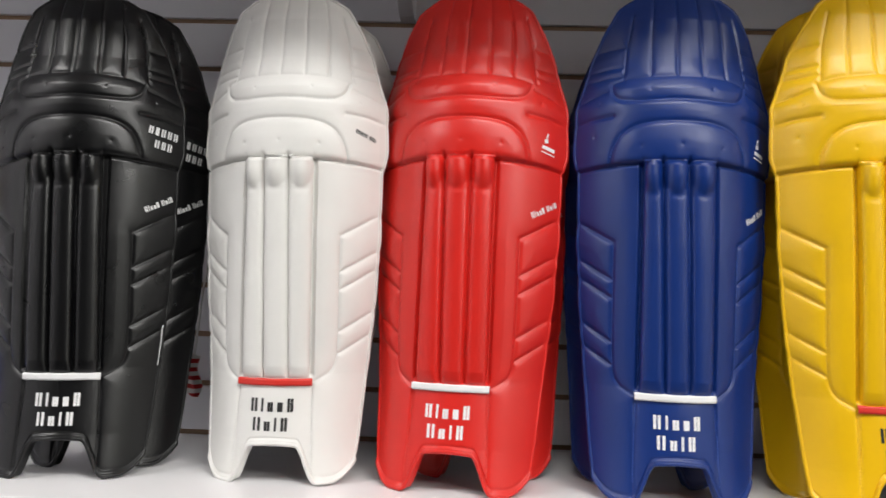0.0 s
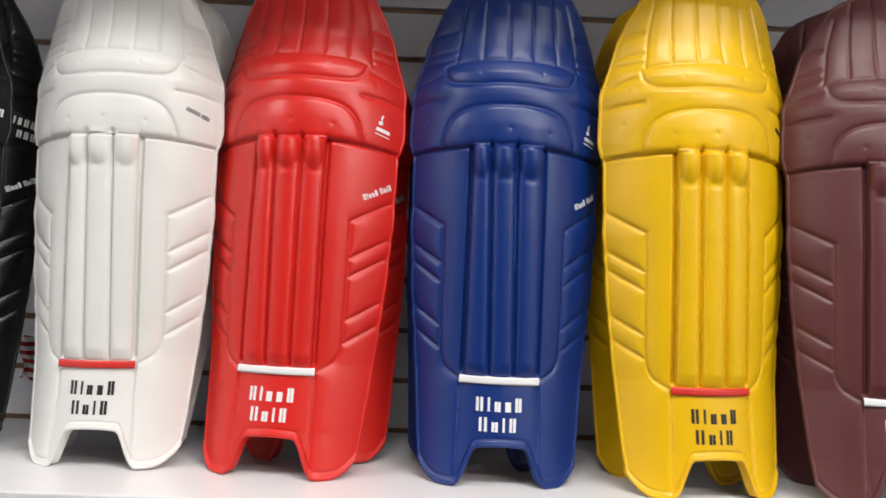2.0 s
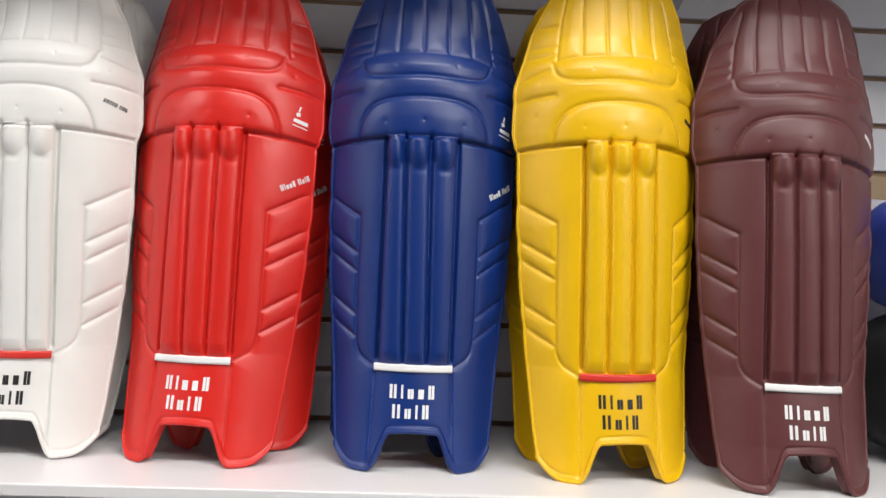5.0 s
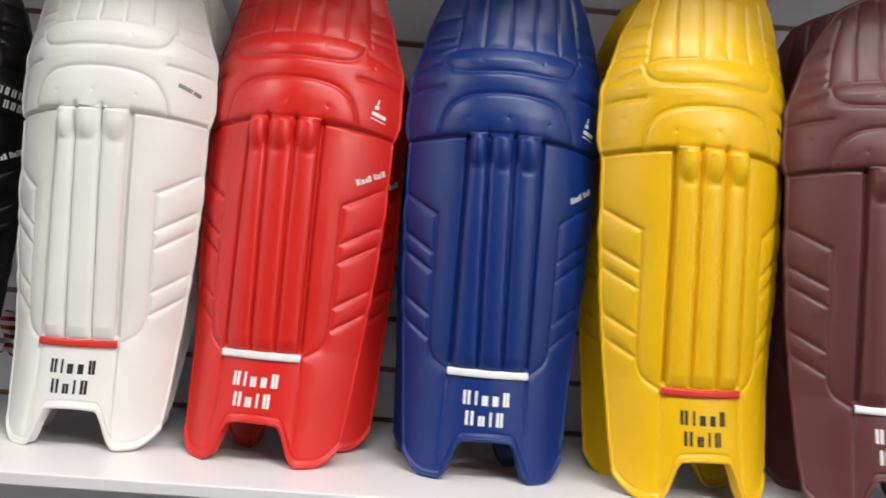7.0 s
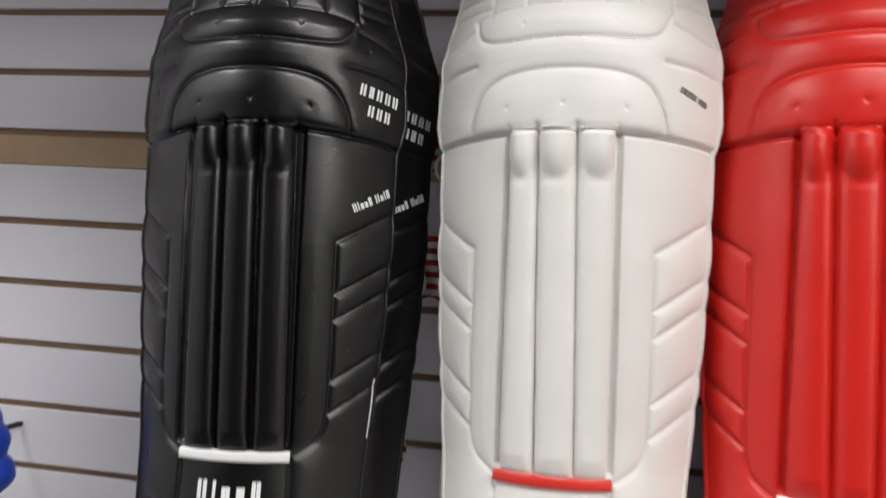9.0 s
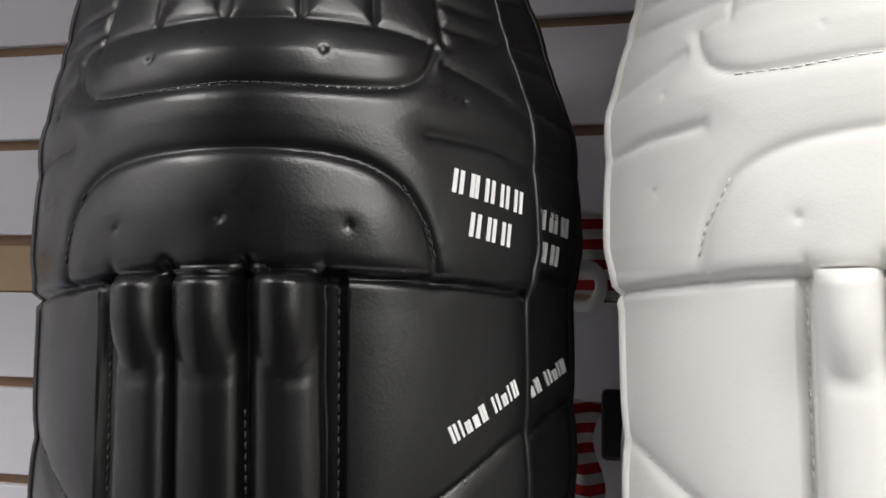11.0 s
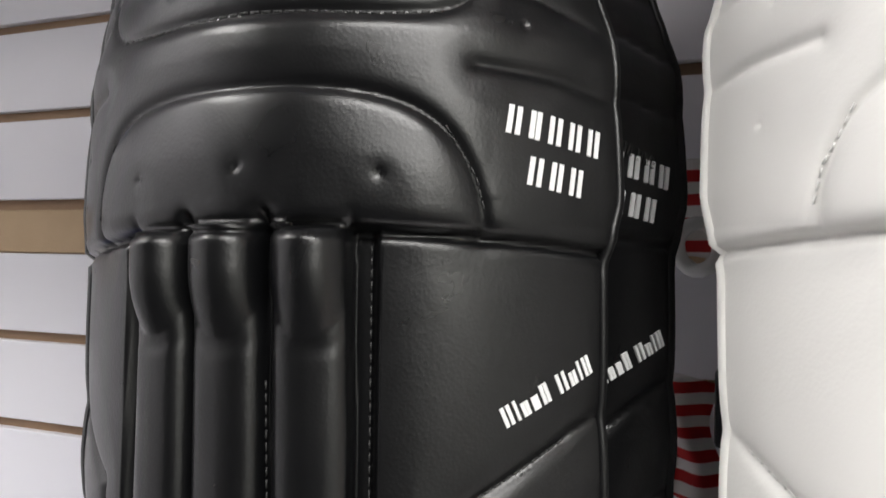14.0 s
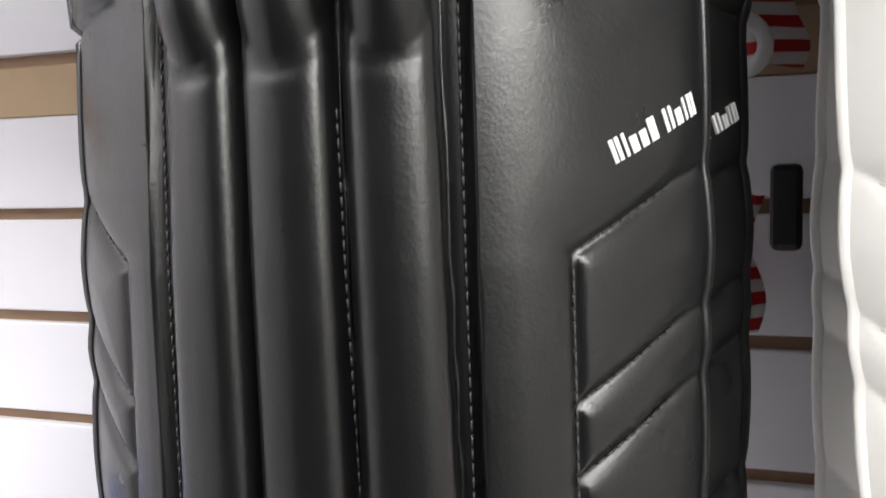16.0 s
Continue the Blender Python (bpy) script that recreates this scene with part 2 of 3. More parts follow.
def relief(p, z):
    """Padding height over the base shell at arc distance p and height z."""
    near = np.full(p.shape, 1.0)
    groove = np.zeros(p.shape)
    for pts, depth, width in SEAMS:
        d = np.full(p.shape, 1.0)
        for a, b in zip(pts[:-1], pts[1:]):
            d = np.minimum(d, seg_distance(p, z, a, b))
        near = np.minimum(near, d)
        soft = np.where(z > .47, .40, .48)
        groove = np.maximum(groove, soft * depth * np.exp(-np.abs(d / (width * np.where(z > .41, .58, .72))) ** 1.35))
    # seams run out towards the bound edge
    runout = np.clip((1.17 - np.abs(p - OFF) / half_width(z)) / .16, .18, 1)
    groove = groove * runout
    h = np.where(z > .40, .0015, .0020) * (1 - np.exp(-near / .011)) - groove
    # three round canes with a soft knob under the knee roll
    inside = (z > STRIP) & (z < knee_line(p) + .0008)
    edge = channel(z)
    for lo, hi in zip(edge[1:4], edge[2:5]):
        u = (p - (lo + hi) / 2) / ((hi - lo) / 2)
        body = np.clip(1 - np.abs(u) ** 3.2, 0, 1) ** .6
        end = np.clip((z - STRIP - .006) / .014, 0, 1) ** .5
        h = h + np.where(inside & (np.abs(u) < 1), .0062 * body * end, 0)
        rz = np.where(z < .387, (z - .387) / .0255, 0)
        knob = np.clip(1 - (u * .98) ** 2 - rz * rz, 0, 1)
        knob = knob ** 1.2 * (1.2 - .2 * knob)
        h = h + np.where((z > .358) & (z < knee_line(p) + .0008), .0074 * knob, 0)
        h = h - np.where(inside, .0006 * np.exp(-((z - .3585 - .004 * u * u) / .0030) ** 2) * np.clip(1 - u * u, 0, 1), 0)
    # flat sunken bands beside the outer canes
    band = np.zeros(p.shape)
    for lo, hi in ((edge[0], edge[1]), (edge[4], edge[5])):
        band = np.maximum(band, np.clip((p - lo + .0016) / .0014, 0, 1) * np.clip((hi + .0016 - p) / .0014, 0, 1))
    h = h - np.where(z < KNEE + .004, .0042 * band * np.clip((z - STRIP - .006) / .004, 0, 1) * np.clip((knee_line(p) + .001 - z) / .003, 0, 1), 0)
    # the knee roll stands proud over the shin
    k = np.clip((z - knee_line(p)) / .0085, 0, 1)
    rise = np.sqrt(np.clip(1 - (1 - k) ** 2, 0, 1))
    fade = 1 - np.clip((z - .49) / .04, 0, 1) * .8
    h = h + .0066 * rise * fade * np.clip(1 - .8 * (p / .13) ** 2, .2, 1)
    h = h - .0030 * np.exp(-((z - knee_line(p) + .0006) / .0018) ** 2)
    # rolls swell between their seams
    h = h + .0012 * np.exp(-((z - .423) / .018) ** 2) * np.clip(1 - (p / .085) ** 4, 0, 1)
    h = h + .0007 * np.exp(-((z - .490) / .011) ** 2) * np.clip(1 - (p / .082) ** 6, 0, 1)
    for bp_, bz in BUTTONS:
        r = np.hypot(p - bp_, z - bz)
        h = h - .0011 * np.exp(-(r / .0013) ** 2) - .0004 * np.exp(-(r / .005) ** 2)
    # bound rim along the foot edge, with its row of sewing
    rim = z - foot_edge(np.clip((p - OFF) / half_width(z), -AMAX, AMAX), half_width(np.zeros_like(z)))
    h = h + .0009 * np.clip((.0056 - rim) / .0016, 0, 1) - .0013 * np.exp(-((rim - .0066) / .0013) ** 2)
    # instep panel lies a little lower
    h = h - np.where((z < STRIP) & (np.abs(p) < .049), .0012, 0)
    return h


# cross-section: tight round the shin bone, flatter towards the sides
ARC = np.linspace(0, 1.3, 131)
TURN = np.radians(np.interp(ARC, [0, .13, .26, .44, .74, 1.0, 1.3], [0, 7.2, 14.5, 21.7, 37.1, 46.9, 56.5]))
ACROSS = np.concatenate([[0], np.cumsum((np.cos(TURN[1:]) + np.cos(TURN[:-1])) / 2 * .01)])
BACKWARD = np.concatenate([[0], np.cumsum((np.sin(TURN[1:]) + np.sin(TURN[:-1])) / 2 * .01)])


def shell(p, z):
    """Base shell and its outward direction."""
    w, d = half_width(z) * 1.0, section_depth(z)
    a = np.clip((p - OFF) / half_width(z), -AMAX, AMAX)
    th = np.interp(np.abs(a), ARC, TURN) * np.sign(a)
    x, y = w * np.interp(np.abs(a), ARC, ACROSS) * np.sign(a), w * np.interp(np.abs(a), ARC, BACKWARD) * (d / .088) + centre_line(z)
    nx, ny = np.sin(th), -np.cos(th)
    n = 1.0
    # the top bends back, so its padding rises as well
    up = np.interp(z, [.50, .56, .60, .622], [0, .25, .7, 1.2])
    nn = np.sqrt(1 + up * up)
    zo = np.interp(z, [0, .1205, .400, .622], [0, .1175, .3935, .616])
    return np.stack([x, y, zo], -1), np.stack([nx / n / nn, ny / n / nn, up / nn], -1)


def on_pad(p, z, lift=0.0006):
    p, z = np.atleast_1d(np.array(p, float)), np.atleast_1d(np.array(z, float))
    b, n = shell(p, z)
    return b + n * (relief(p, z) + lift)[:, None], n


def region_of(p, z):
    """Number of the panel that a place on the pad belongs to."""
    ap = np.abs(p)
    side = np.where(p < 0, 0, 1)
    reg = np.zeros(p.shape, int)
    low = z < knee_line(p)
    reg[low] = 0
    reg[low & (z < STRIP) & (ap < .049)] = 1
    edge = channel(z)
    for k in range(3):
        reg[low & (z > STRIP + .003) & (p >= edge[k + 1]) & (p < edge[k + 2])] = 2 + k
    wing = low & (ap > WING)
    off = np.interp(ap, [WING, .122, .165], [0, .022, .039])
    for i, (hi, lo) in enumerate(zip(WING_SEAMS[:-1], WING_SEAMS[1:])):
        m = wing & (z < hi + off) & (z >= lo + off)
        reg[m] = 5 + i * 2 + side[m]
    up = ~low
    reg[up] = 13
    arch = np.interp(ap, [0, .045, .068, .080, .0835], [.4505, .4475, .437, .418, .398])
    reg[up & (ap < .0835) & (z < arch)] = 14
    dip = np.interp(ap, [0, .045, .068, .079, .083], [.4765, .4745, .476, .484, .497])
    reg[up & (ap < .082) & (z > dip)] = 15
    top = up & (z > np.interp(ap, [0, .06, .088, .125, .17], [.506, .5035, .490, .480, .468]))
    reg[top] = 16
    seg = np.floor(((p - cut[8]) / np.interp(z, [.5, .56, .617], [1, .97, .85]) + .0165 + .0305 * 2) / .0305).astype(int)
    mid = top & (np.abs(p - cut[8] * .8) < np.interp(z, [.5, .545, .585, .62], [.078, .074, .066, .06]))
    reg[mid] = 18 + np.clip(seg[mid], 0, 5)
    s_ = top & ~mid
    reg[s_] = 16 + side[s_]
    return reg


REGION = {0: "shin_panel", 1: "instep_panel", 2: "cane", 3: "cane", 4: "cane", 13: "knee_band", 14: "lower_knee_roll", 15: "upper_knee_roll",
          16: "top_wing", 17: "top_wing"}
for i in range(5, 13):
    REGION[i] = "side_bolster"
for i in range(18, 24):
    REGION[i] = "top_segment"


def stitches(parent, lines, material, name="stitching", step=0.0042, lift=0.0004):
    verts, faces = [], []
    for pts in lines:
        pts = np.array(pts)
        seg = np.hypot(*np.diff(pts, axis=0).T)
        cum = np.concatenate([[0], np.cumsum(seg)])
        for s0 in np.arange(0.002, cum[-1] - .003, step):
            ss = np.array([s0, s0 + step * .35, s0 + step * .7])
            pp, zz = np.interp(ss, cum, pts[:, 0]), np.interp(ss, cum, pts[:, 1])
            pos, _ = on_pad(pp, zz, lift)
            v, f = tube(pos, .00042, 4)
            o = len(verts)
            verts += v
            faces += [tuple(k + o for k in g) for g in f]
    return tagged(mesh_ob(name, verts, faces, material, parent), kind="stuff")


def print_bars(parent, name, ink, bars, label, lift=.0004):
    """Plain bars printed on the leather, one by one. bars: (p, z, width, height, turn in degrees)."""
    for p, z, bw, bh, turn in bars:
        c, sn = math.cos(radians(turn)), math.sin(radians(turn))
        nx, nz = max(2, int(bw / .002)), max(2, int(bh / .002))
        uu, vv = np.meshgrid(np.linspace(0, bw, nx + 1), np.linspace(0, bh, nz + 1))
        top, n = on_pad((p + uu * c - vv * sn).ravel(), (z + uu * sn + vv * c).ravel(), lift)
        verts, faces = list(top) + list(top - n * .0010), []
        k = (nx + 1) * (nz + 1)
        idx = lambda i, j: j * (nx + 1) + i
        for j in range(nz):
            for i in range(nx):
                faces.append((idx(i, j), idx(i + 1, j), idx(i + 1, j + 1), idx(i, j + 1)))
        rim = [idx(i, 0) for i in range(nx)] + [idx(nx, j) for j in range(nz)] + [idx(i, nz) for i in range(nx, 0, -1)] + [idx(0, j) for j in range(nz, 0, -1)]
        for a, b in zip(rim, rim[1:] + rim[:1]):
            faces.append((a, a + k, b + k, b))
        mesh_ob(name, verts, faces, INK[ink], parent, label, smooth=False)


def word_bars(p, z, heights, unit, turn=0.0, gap=0.31):
    """A row of bars with the rhythm of a printed word: (width, height) in units."""
    out, c, s = [], math.cos(radians(turn)), math.sin(radians(turn))
    x = 0.0
    for bw, bh in heights:
        for k in range(0 if not bh else 2 if bw > .3 else 1):
            stroke = min(.19, bw) * unit
            d = x + k * (bw * unit - stroke)
            out.append((p + d * c, z + d * s, stroke, bh * unit, turn))
        x += (bw + gap) * unit
    return out


MIXED_1 = [(.48, .94), (.15, .94), (.40, .66), (.38, .66), (.42, .94)]
MIXED_2 = [(.54, .94), (.42, .66), (.15, .94), (.44, .94)]
CAPS_1 = [(.50, .94), (.42, .94), (.52, .94), (.52, .94), (.52, .94)]
CAPS_2 = [(.52, .94), (.48, .94), (.52, .94)]


def build_pad(colour, cells, full=True):
    global cut
    cut = CUT[colour]
    SEAMS[:] = [(rounded(pts), depth, width) for pts, depth, width in seams()]
    leath = LEATHER[colour]
    base = new("batting_pad")
    nu, nv = cells
    s = np.linspace(-1, 1, nu + 1)
    zz = np.linspace(0, PAD_H, nv + 1)
    S, Z0 = np.meshgrid(s, zz)
    A = S * AMAX
    zb = foot_edge(A, half_width(np.zeros_like(A)))
    Z = np.where(Z0 < .17, zb + Z0 * (.17 - zb) / .17, Z0)
    P = half_width(Z) * A + OFF
    b, n = shell(P, Z)
    pos = b + n * relief(P, Z)[..., None]
    # smooth normals over the whole skin, so that panels meet without a step
    du = np.gradient(pos, axis=1)
    dv = np.gradient(pos, axis=0)
    nor = np.cross(du, dv)
    nor /= np.linalg.norm(nor, axis=-1, keepdims=True) + 1e-12
    pc = (P[:-1, :-1] + P[1:, 1:] + P[1:, :-1] + P[:-1, 1:]) / 4
    zc = (Z[:-1, :-1] + Z[1:, 1:] + Z[1:, :-1] + Z[:-1, 1:]) / 4
    reg = region_of(pc, zc)
    flat, fn = pos.reshape(-1, 3), nor.reshape(-1, 3)
    J, I = np.meshgrid(np.arange(nv), np.arange(nu), indexing="ij")
    quad = np.stack([J * (nu + 1) + I, J * (nu + 1) + I + 1, (J + 1) * (nu + 1) + I + 1, (J + 1) * (nu + 1) + I], -1)
    for r in sorted(REGION):
        q = quad[reg == r]
        if len(q) < 4:
            continue
        ids, inv = np.unique(q, return_inverse=True)
        mesh_ob(REGION[r], flat[ids].tolist(), inv.reshape(-1, 4).tolist(), leath, base, normals=fn[ids].tolist())
    # lining: inner shell and closed rim
    ku, kv = max(1, nu // 48), max(1, nv // 70)
    cu, cv = list(range(0, nu, ku)) + [nu], list(range(0, nv, kv)) + [nv]
    inner = (b - n * .013)[np.ix_(cv, cu)].reshape(-1, 3)
    m = len(cu)
    faces = [(j * m + i, (j + 1) * m + i, (j + 1) * m + i + 1, j * m + i + 1) for j in range(len(cv) - 1) for i in range(m - 1)]
    mesh_ob("lining", inner.tolist(), faces, LINING, base, "dark fabric lining")
    loop = [(0, i) for i in range(0, nu)] + [(j, nu) for j in range(0, nv)] + [(nv, i) for i in range(nu, 0, -1)] + [(j, 0) for j in range(nv, 0, -1)]
    edge = np.array([pos[j, i] for j, i in loop])
    back = np.array([(b - n * .013)[j, i] for j, i in loop])
    k = len(loop)
    mid = (edge + back) / 2
    out = edge - np.array([n[j, i] for j, i in loop]) * .002
    mesh_ob("edge_gusset", np.concatenate([edge, out, mid, back]).tolist(),
            [(r * k + i, r * k + (i + 1) % k, (r + 1) * k + (i + 1) % k, (r + 1) * k + i) for r in range(3) for i in range(k)], leath, base)
    cord = edge[::3] - np.array([n[j, i] for j, i in loop])[::3] * .001
    v, f = tube(cord, .0027, 6, closed=True)
    mesh_ob("piping", v, f, leath, base)
    # band above the instep panel
    trim = {"white": "red", "yellow": "red"}.get(colour, "white")
    pp, zq = np.meshgrid(np.linspace(-.0470, .0470, 47), np.array([-.0045, -.0035, -.001, .002, .0042, .005]))
    top, nn = on_pad(pp.ravel(), (STRIP + zq).ravel(), 0)
    lift = np.interp(zq.ravel(), [-.0045, -.0035, .0042, .005], [-.003, .0012, .0014, -.003])
    base_n = shell(pp.ravel(), (STRIP + zq).ravel())
    flatb = base_n[0] + base_n[1] * (.0020 + lift)[:, None]
    mesh_ob("cross_band", flatb.tolist(), [(j * 47 + i, j * 47 + i + 1, (j + 1) * 47 + i + 1, (j + 1) * 47 + i) for j in range(5) for i in range(46)],
            INK[trim], base, trim + " cross band")
    # stitched seams
    lines = []
    for sg in (-1, 1):
        k = 0 if sg < 0 else 5
        lines.append([(channel(STRIP)[k] - sg * .001, STRIP + .008), (channel(KNEE)[k] - sg * .001, KNEE - .004)])
        lines.append([(sg * .0475, STRIP - .006), (sg * .0515, .02)])
        lines.append([(sg * .0775, STRIP + .03), (sg * WING, .19), (sg * WING, .300)])
        for z in WING_SEAMS:
            lines.append([(sg * (WING + .002), z + .001), (sg * .122, z + .0215)])
    lines.append([(channel(STRIP)[3], STRIP + .02), (channel(KNEE)[3], KNEE - .05)])
    lines.append([(.068, .437), (.080, .418), (.084, .404)])
    lines.append([(-.068, .437), (-.080, .418), (-.084, .404)])
    lines.append([(-.068, .476), (-.045, .4745), (0, .4765), (.045, .4745), (.068, .476)])
    if full:
        stitches(base, lines, THREAD[colour])
    ink = "black" if colour in ("white", "yellow") else "white"
    lift = .0004 if full else .0013
    words = word_bars(-.0265, .0850, MIXED_1, .0172) + word_bars(-.0225, .0618, MIXED_2, .0172)
    print_bars(base, "printed_bar", ink, words, ink + " printed bar", lift)
    if colour in ("black", "red", "blue"):
        print_bars(base, "printed_bar", "white", word_bars(.0930, .3295, MIXED_1 + [(.2, 0)] + MIXED_2, .0080, 25, .18), "small white printed bar", lift)
    if colour == "black":
        drop = 0 if full else .011
        print_bars(base, "printed_bar", "white", word_bars(.0900, .4340 - drop, CAPS_1, .0110, -9, .33) + word_bars(.0985, .4158 - drop, CAPS_2, .0110, -9, .33), "white printed bar", lift)
    if colour == "black" and full:
        print_bars(base, "edge_tag", "white", [(.1175, .132, .0045, .052, -7)], "white tag at the edge", lift)
    elif colour in ("red", "blue"):
        emblem = [(.100, .418, .020, .0045, -12), (.099, .4135, .021, .0012, -12), (.104, .4245, .0055, .0050, 10), (.106, .4315, .0022, .0065, -18)]
        print_bars(base, "printed_emblem", "white", emblem, "small white emblem", lift)
    else:
        print_bars(base, "printed_bar", "white" if colour == "maroon" else "black", word_bars(.0925, .4350, CAPS_1 + [(.2, 0)] + CAPS_2, .0056, -19, .17), "small printed bar", lift)
    return base


FRONT = {  # x, y, turn, lean back, lean aside, size
    "black": (-.4598, -.0121, 7.4, 2.3, -1.5, 1.000), "white": (-.2031, .0120, -3.2, .3, -1.36, 1.010), "red": (.0087, -.0028, -8.9, 3.25, .07, 1.031),
    "blue": (.2780, -.0079, .4, 1.2, .37, 1.023), "yellow": (.5265, -.0330, 6.7, .7, -.53, 1.022), "maroon": (.7379, -.0643, 2.5, 3.2, .9, 1.005),
}
BEHIND = {
    "black": (-.4436, .0506, 7.2, 4.0, -1.8, 1.015), "white": (-.2190, .0878, 3.1, 1.7, 3.0, 1.011), "red": (.0456, .0805, -3.8, 1.5, -2.0, 1.0),
    "blue": (.2608, .0805, -3.9, 1.4, .9, 1.0), "yellow": (.5053, .0467, -13.1, 1.0, -1.7, 1.027), "maroon": (.7403, .0427, -11.4, .8, -2.0, 1.011),
}
for colour in FRONT:
    x, y, turn, lean, aside, size = FRONT[colour]
    ob = build_pad(colour, (250, 430) if colour in ("black", "white") else (200, 350))
    ob.matrix_basis = pose(x, y, .0028, -lean, aside, turn) @ Matrix.Scale(size, 4)
    tagged(ob, f"{colour} leather batting pad standing on the white shelf", "batting pad", "row of batting pads")
    x, y, turn, lean, aside, size = BEHIND[colour]
    two = build_pad(colour, (150, 260), False)
    two.matrix_basis = pose(x, y, .0028, -lean, aside, turn) @ Matrix.Scale(size, 4)
    tagged(two, f"{colour} leather batting pad tucked behind its twin", "batting pad", "batting pads behind")

# ---- slatted wall ----
WALL_Y = 0.276
X0, X1 = -1.9, 2.3
wall = new("wall_north", None)
tagged(wall, "white slatted display wall with brown grooves", "wall", kind="structure")
back = part("backing_board", box_bm(X0, X1, WALL_Y + .009, WALL_Y + .03, -1.1, 1.7), GROOVE, wall)


def slat(z0, z1, material=LAMINATE, recess=0.0, name="slat"):
    ob = part(name, box_bm(X0, X1, WALL_Y + recess, WALL_Y + .0088, z0, z1, .0012), material, wall)
    return ob


PITCH, GAP = .0762, .0085
zb = .4267
for i in range(0, 14):
    slat(zb + i * PITCH, zb + (i + 1) * PITCH - GAP)
slat(.3816, zb - GAP, MDF, .003, "joint_strip")
z1 = .3141
slat(z1, .3816 - .0008)
for i in range(4):
    slat(z1 - (i + 1) * PITCH, z1 - i * PITCH - GAP)
slat(-.0389, .0093 - GAP)
slat(-.1087, -.0389 - .0022)
for i in range(12):
    slat(-.1087 - (i + 1) * PITCH, -.1087 - i * PITCH - GAP)

# ---- shelf ----
shelf = new("display_shelf")
tagged(shelf, "white laminate display shelf fixed to the slatted wall", "shelf")
part("board", box_bm(-.562, 1.25, -.103, WALL_Y - .001, -.014, 0, .0018), SHELF, shelf)
for x in (-.45, .17, .80):
    br = part("bracket", box_bm(x - .004, x + .004, -.05, WALL_Y - .001, -.045, -.0142, .001), DARK, shelf)
    bm = bmesh.new()
    bmesh.ops.create_cone(bm, cap_ends=True, segments=12, radius1=.004, radius2=.004, depth=.016)
    bmesh.ops.translate(bm, verts=bm.verts, vec=(x, -.094, -.0222))
    part("bracket_pin", bm, DARK, shelf, smooth=True)

upper = new("display_shelf")
tagged(upper, "white upper display shelf above the batting pads, extended out of view for shade", "shelf")
# Drawn longer to the left and deeper, unseen, to shade wall and pad tops.
part("board", box_bm(-1.70, .680, -.165, WALL_Y - .001, .742, .760, .0018), SHELF, upper)
# Second board added out of view to shade the right-hand pads.
part("board", box_bm(.684, 1.45, -.165, WALL_Y - .001, .742, .760, .0018), SHELF, upper)
for x in (-.085, .655):
    bm = bmesh.new()
    prof = [(WALL_Y - .001, .655), (WALL_Y - .001, .7415), (-.02, .7415), (-.02, .728), (WALL_Y - .03, .655)]
    a = [bm.verts.new((x - .012, py, pz)) for py, pz in prof]
    b_ = [bm.verts.new((x + .012, py, pz)) for py, pz in prof]
    bm.faces.new(a[::-1])
    bm.faces.new(b_)
    for k in range(5):
        bm.faces.new((a[k], a[(k + 1) % 5], b_[(k + 1) % 5], b_[k]))
    bmesh.ops.recalc_face_normals(bm, faces=bm.faces[:])
    bmesh.ops.bevel(bm, geom=bm.edges[:], offset=.0012, segments=1, affect="EDGES")
    part("bracket", bm, SHELF, upper, "white triangular bracket")

# ---- room ----
# Floor and ceiling are added unseen, dark to hold back bounced light.
floor = part("floor", box_bm(-1.95, X1 + .05, -3.6, WALL_Y + .03, -1.12, -1.1), CARPET)
tagged(floor, "dark carpeted floor added out of view", "floor", kind="structure")
ceil = part("ceiling", box_bm(-1.95, X1 + .05, -3.6, WALL_Y + .03, 1.7, 1.75), PLASTER)
tagged(ceil, "plain ceiling added out of view, dark to limit bounced light", "ceiling", kind="structure")
# Unseen walls: pale sides put sheen on the black leather, south stays dark.
for nm, bx in (("dark_wall_south", (-1.9, X1, -3.65, -3.6)), ("bounce_wall_west", (-1.95, -1.9, -3.6, WALL_Y)), ("bounce_wall_east", (X1, X1 + .05, -3.6, WALL_Y))):
    tagged(part(nm, box_bm(*bx, -1.1, 1.7), {"bounce_wall_west": LAMINATE, "bounce_wall_east": PALE}.get(nm, PLASTER)), "plain wall added out of view, toned to shape reflections", "wall", kind="structure")
# Housings added above the assumed lamps, never in view.
for lx, ly, sx, sy, watts in LAMPS:
    fix = new("unseen_lamp_housing")
    tagged(fix, "flat white housing of an assumed lamp out of view", "ceiling light", "shop ceiling lights")
    part("housing", box_bm(lx - sx / 2 - .03, lx + sx / 2 + .03, ly - sy / 2 - .03, ly + sy / 2 + .03, 1.665, 1.70, .003), SHELF, fix)


# ---- small things on the wall ----
def stripes(name, c1, c2, scale, direction="Z"):
    m, nt, b = nodes_of(name)
    tc = nt.nodes.new("ShaderNodeTexCoord")
    wv = nt.nodes.new("ShaderNodeTexWave")
    wv.bands_direction = direction
    wv.inputs["Scale"].default_value = scale
    wv.inputs["Distortion"].default_value = 0.6
    link(nt, tc.outputs["Object"], wv.inputs["Vector"])
    cr = nt.nodes.new("ShaderNodeValToRGB")
    cr.color_ramp.elements[0].position, cr.color_ramp.elements[1].position = .46, .54
    cr.color_ramp.elements[0].color, cr.color_ramp.elements[1].color = (*c1, 1), (*c2, 1)
    link(nt, wv.outputs["Fac"], cr.inputs["Fac"])
    link(nt, cr.outputs[0], b.inputs["Base Color"])
    b.inputs["Roughness"].default_value = .85
    return m


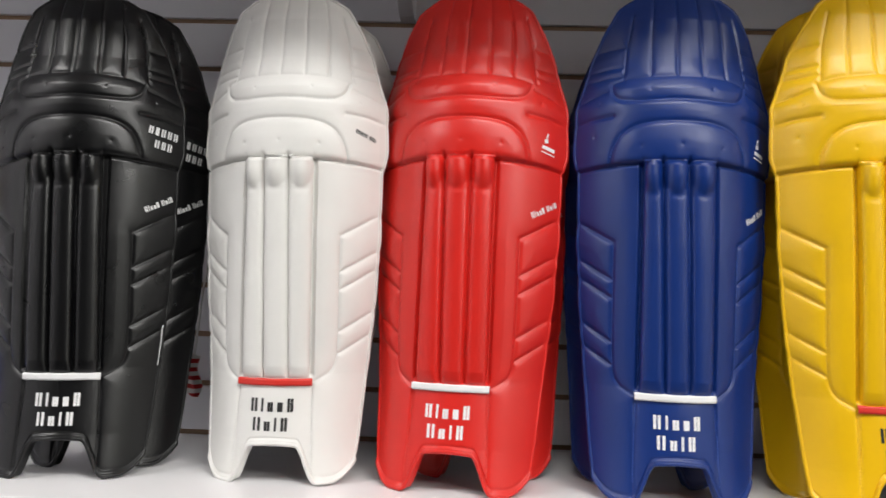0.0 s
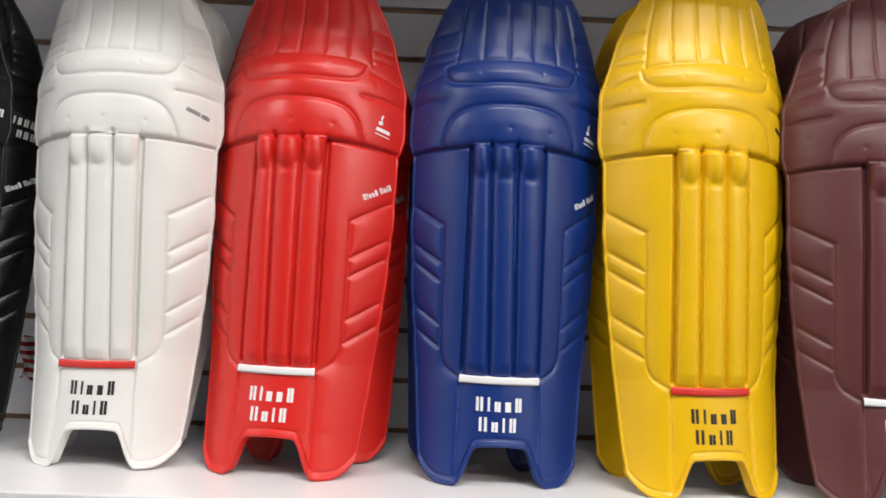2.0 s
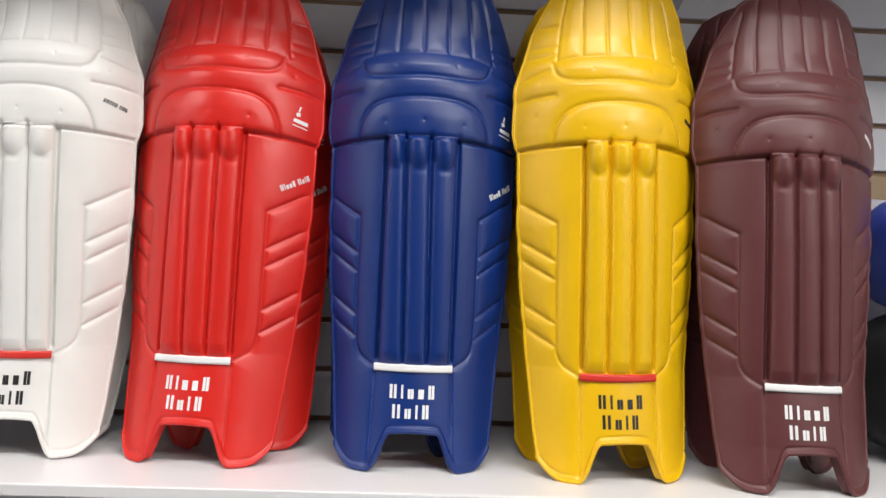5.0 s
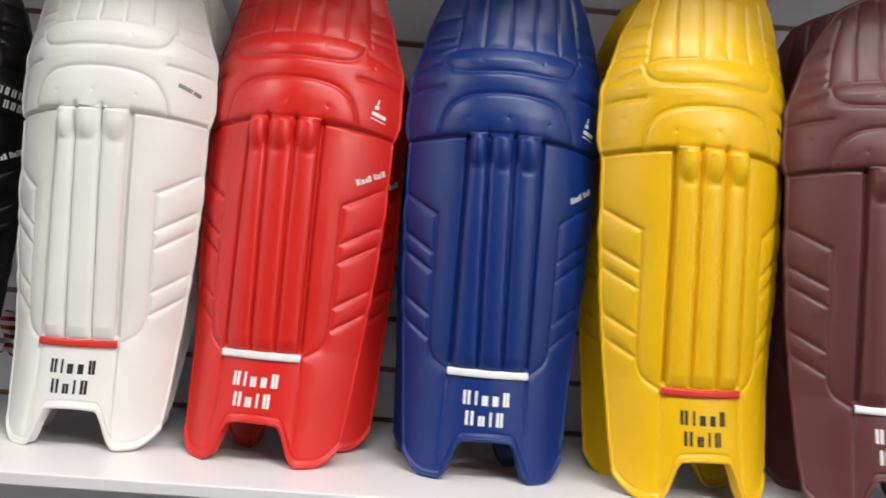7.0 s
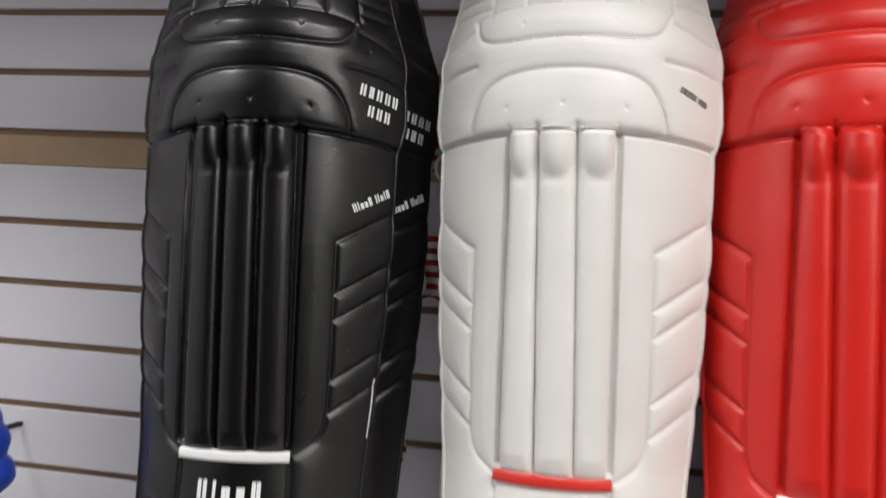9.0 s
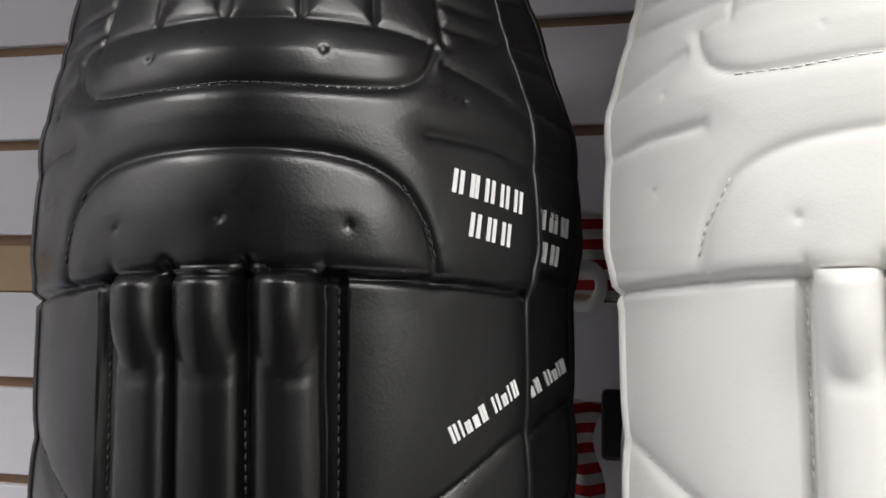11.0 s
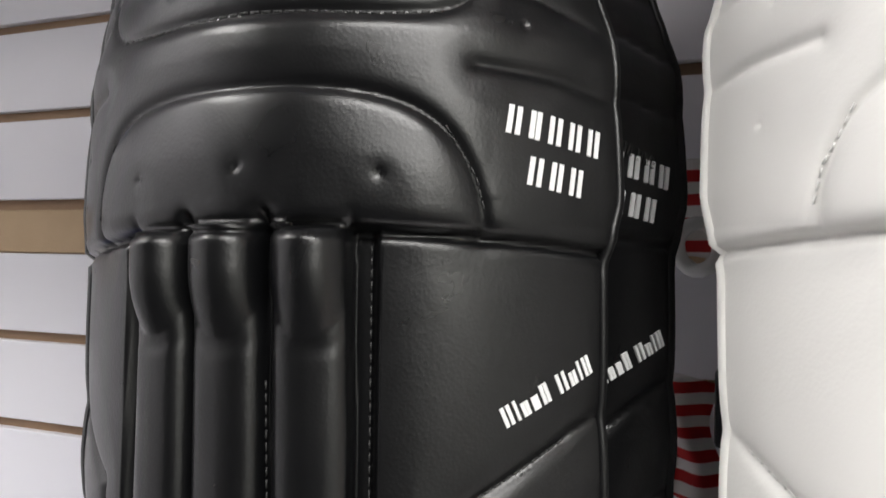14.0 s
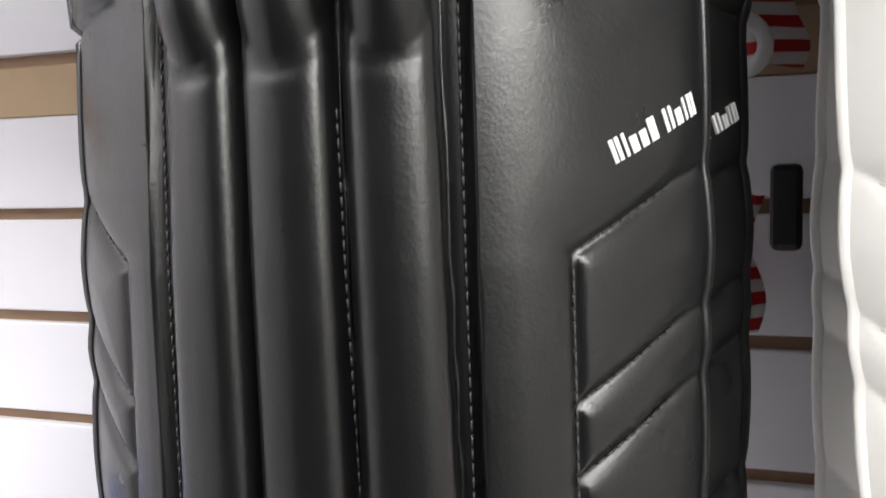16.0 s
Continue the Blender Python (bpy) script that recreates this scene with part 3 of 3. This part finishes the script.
STRIPED = stripes("striped_cloth", (.50, .02, .02), (.75, .72, .70), 24)
WHITE_CORD = surface("white_cord", (.75, .74, .72), .7, bump=.4, fine=900)


def cloth(name, x0, x1, z0, z1, y, material, parent, wave=.006):
    """A hanging strip of cloth with folds and thickness."""
    bm = bmesh.new()
    n, m_ = 10, 24
    grid = []
    for j in range(m_ + 1):
        v = j / m_
        row = []
        for i in range(n + 1):
            u = i / n
            x = x0 + (x1 - x0) * u + .004 * math.sin(v * 7)
            yy = y + wave * math.sin(u * 6.5 + v * 2.2) + .004 * math.sin(v * 5)
            row.append(bm.verts.new((x, yy, z0 + (z1 - z0) * v + .003 * math.sin(u * 5))))
        grid.append(row)
    for j in range(m_):
        for i in range(n):
            bm.faces.new((grid[j][i], grid[j][i + 1], grid[j + 1][i + 1], grid[j + 1][i]))
    bmesh.ops.solidify(bm, geom=bm.faces[:], thickness=.002)
    bmesh.ops.recalc_face_normals(bm, faces=bm.faces[:])
    return part(name, bm, material, parent, smooth=True)


towel = new("hanging_glove_cuff")
tagged(towel, "red and white striped cloth cuff hanging on the slatted wall", "cloth")
cloth("lower_cuff", -.372, -.3385, .247, .319, .250, STRIPED, towel)
cloth("cuff_end", -.412, -.384, .066, .128, .252, STRIPED, towel)
v, f = tube([(-.375, .262, .30), (-.388, .264, .22), (-.396, .262, .12)], .002, 6)
mesh_ob("cord", v, f, WHITE_CORD, towel)
cloth("upper_cuff", -.372, -.318, .384, .438, .252, STRIPED, towel)
loop_pts = [(-.348 + .011 * math.cos(t * .35), .238 + .003 * math.sin(t * .7), .392 + .013 * math.sin(t * .35)) for t in range(18)]
v, f = tube(loop_pts, .0042, 8, closed=True)
mesh_ob("cord_loop", v, f, WHITE_CORD, towel, "white cord loop")

peg = new("slatwall_hook")
tagged(peg, "black plastic hook clipped into the slatted wall", "hook")
part("faceplate", box_bm(-.336, -.322, .205, .216, .290, .331, .003), DARK, peg)
part("arm", box_bm(-.332, -.326, .214, WALL_Y + .011, .306, .3135, .001), DARK, peg)
peg2 = copy_thing(peg, pose(.004, 0, .128))

BLUE_CLOTH = leather("royal_blue_vinyl", (.006, .045, .42), .45)
YELLOW_CLOTH = leather("golden_vinyl", (.80, .50, .01), .45)
BLACK_CLOTH = surface("black_nylon", (.012, .012, .013), .7, fine=800, bump=.5)


def puffed(name, centre, size, material, parent, power=3.2, wob=.06, seed=0):
    """A soft stuffed body: rounded block with uneven skin."""
    bm = bmesh.new()
    bmesh.ops.create_uvsphere(bm, u_segments=40, v_segments=24, radius=1)
    for q in bm.verts:
        c = q.co.normalized()
        k = (abs(c.x) ** power + abs(c.y) ** power + abs(c.z) ** power) ** (-1 / power)
        k *= 1 + wob * noise.noise(c * 2.3 + Vector((seed, 0, 0)))
        q.co = Vector((centre[0] + c.x * k * size[0], centre[1] + c.y * k * size[1], centre[2] + c.z * k * size[2]))
    return part(name, bm, material, parent, smooth=True)


glove = new("batting_glove")
tagged(glove, "royal blue padded batting glove hanging on a wall hook", "glove")
for k, (gx, gz, r) in enumerate([(-.828, .070, .040), (-.818, .043, .028), (-.838, .094, .028)]):
    puffed("finger_roll", (gx, .112, gz), (.056, .036, r), BLUE_CLOTH, glove, 2.2, .05, k)
puffed("palm", (-.888, .125, .06), (.060, .035, .062), BLUE_CLOTH, glove, 2.8, .05, 9)
puffed("cuff", (-.873, .135, .005), (.055, .03, .035), BLACK_CLOTH, glove, 2.6, .05, 5)
part("hook", box_bm(-.881, -.875, .14, WALL_Y + .011, .0535, .0595, .001), DARK, glove, "dark wall hook")

bag = new("kit_bag")
tagged(bag, "black nylon kit bag lying on the shelf", "bag")
puffed("body", (1.045, .125, .105), (.125, .11, .1035), BLACK_CLOTH, bag, 3.6, .05, 2)
v, f = tube([(.96 + .02 * k, .03 - .012 * math.sin(k * .5), .155 + .03 * math.sin(k * .45)) for k in range(9)], .006, 8)
mesh_ob("carry_strap", v, f, BLACK_CLOTH, bag)
bag2 = new("kit_bag")
tagged(bag2, "royal blue and yellow bag resting on the black one", "bag")
puffed("body", (1.04, .13, .292), (.120, .09, .085), BLUE_CLOTH, bag2, 3.2, .04, 4)
puffed("yellow_panel", (.965, .055, .262), (.030, .024, .034), YELLOW_CLOTH, bag2, 2.4, .05, 6)
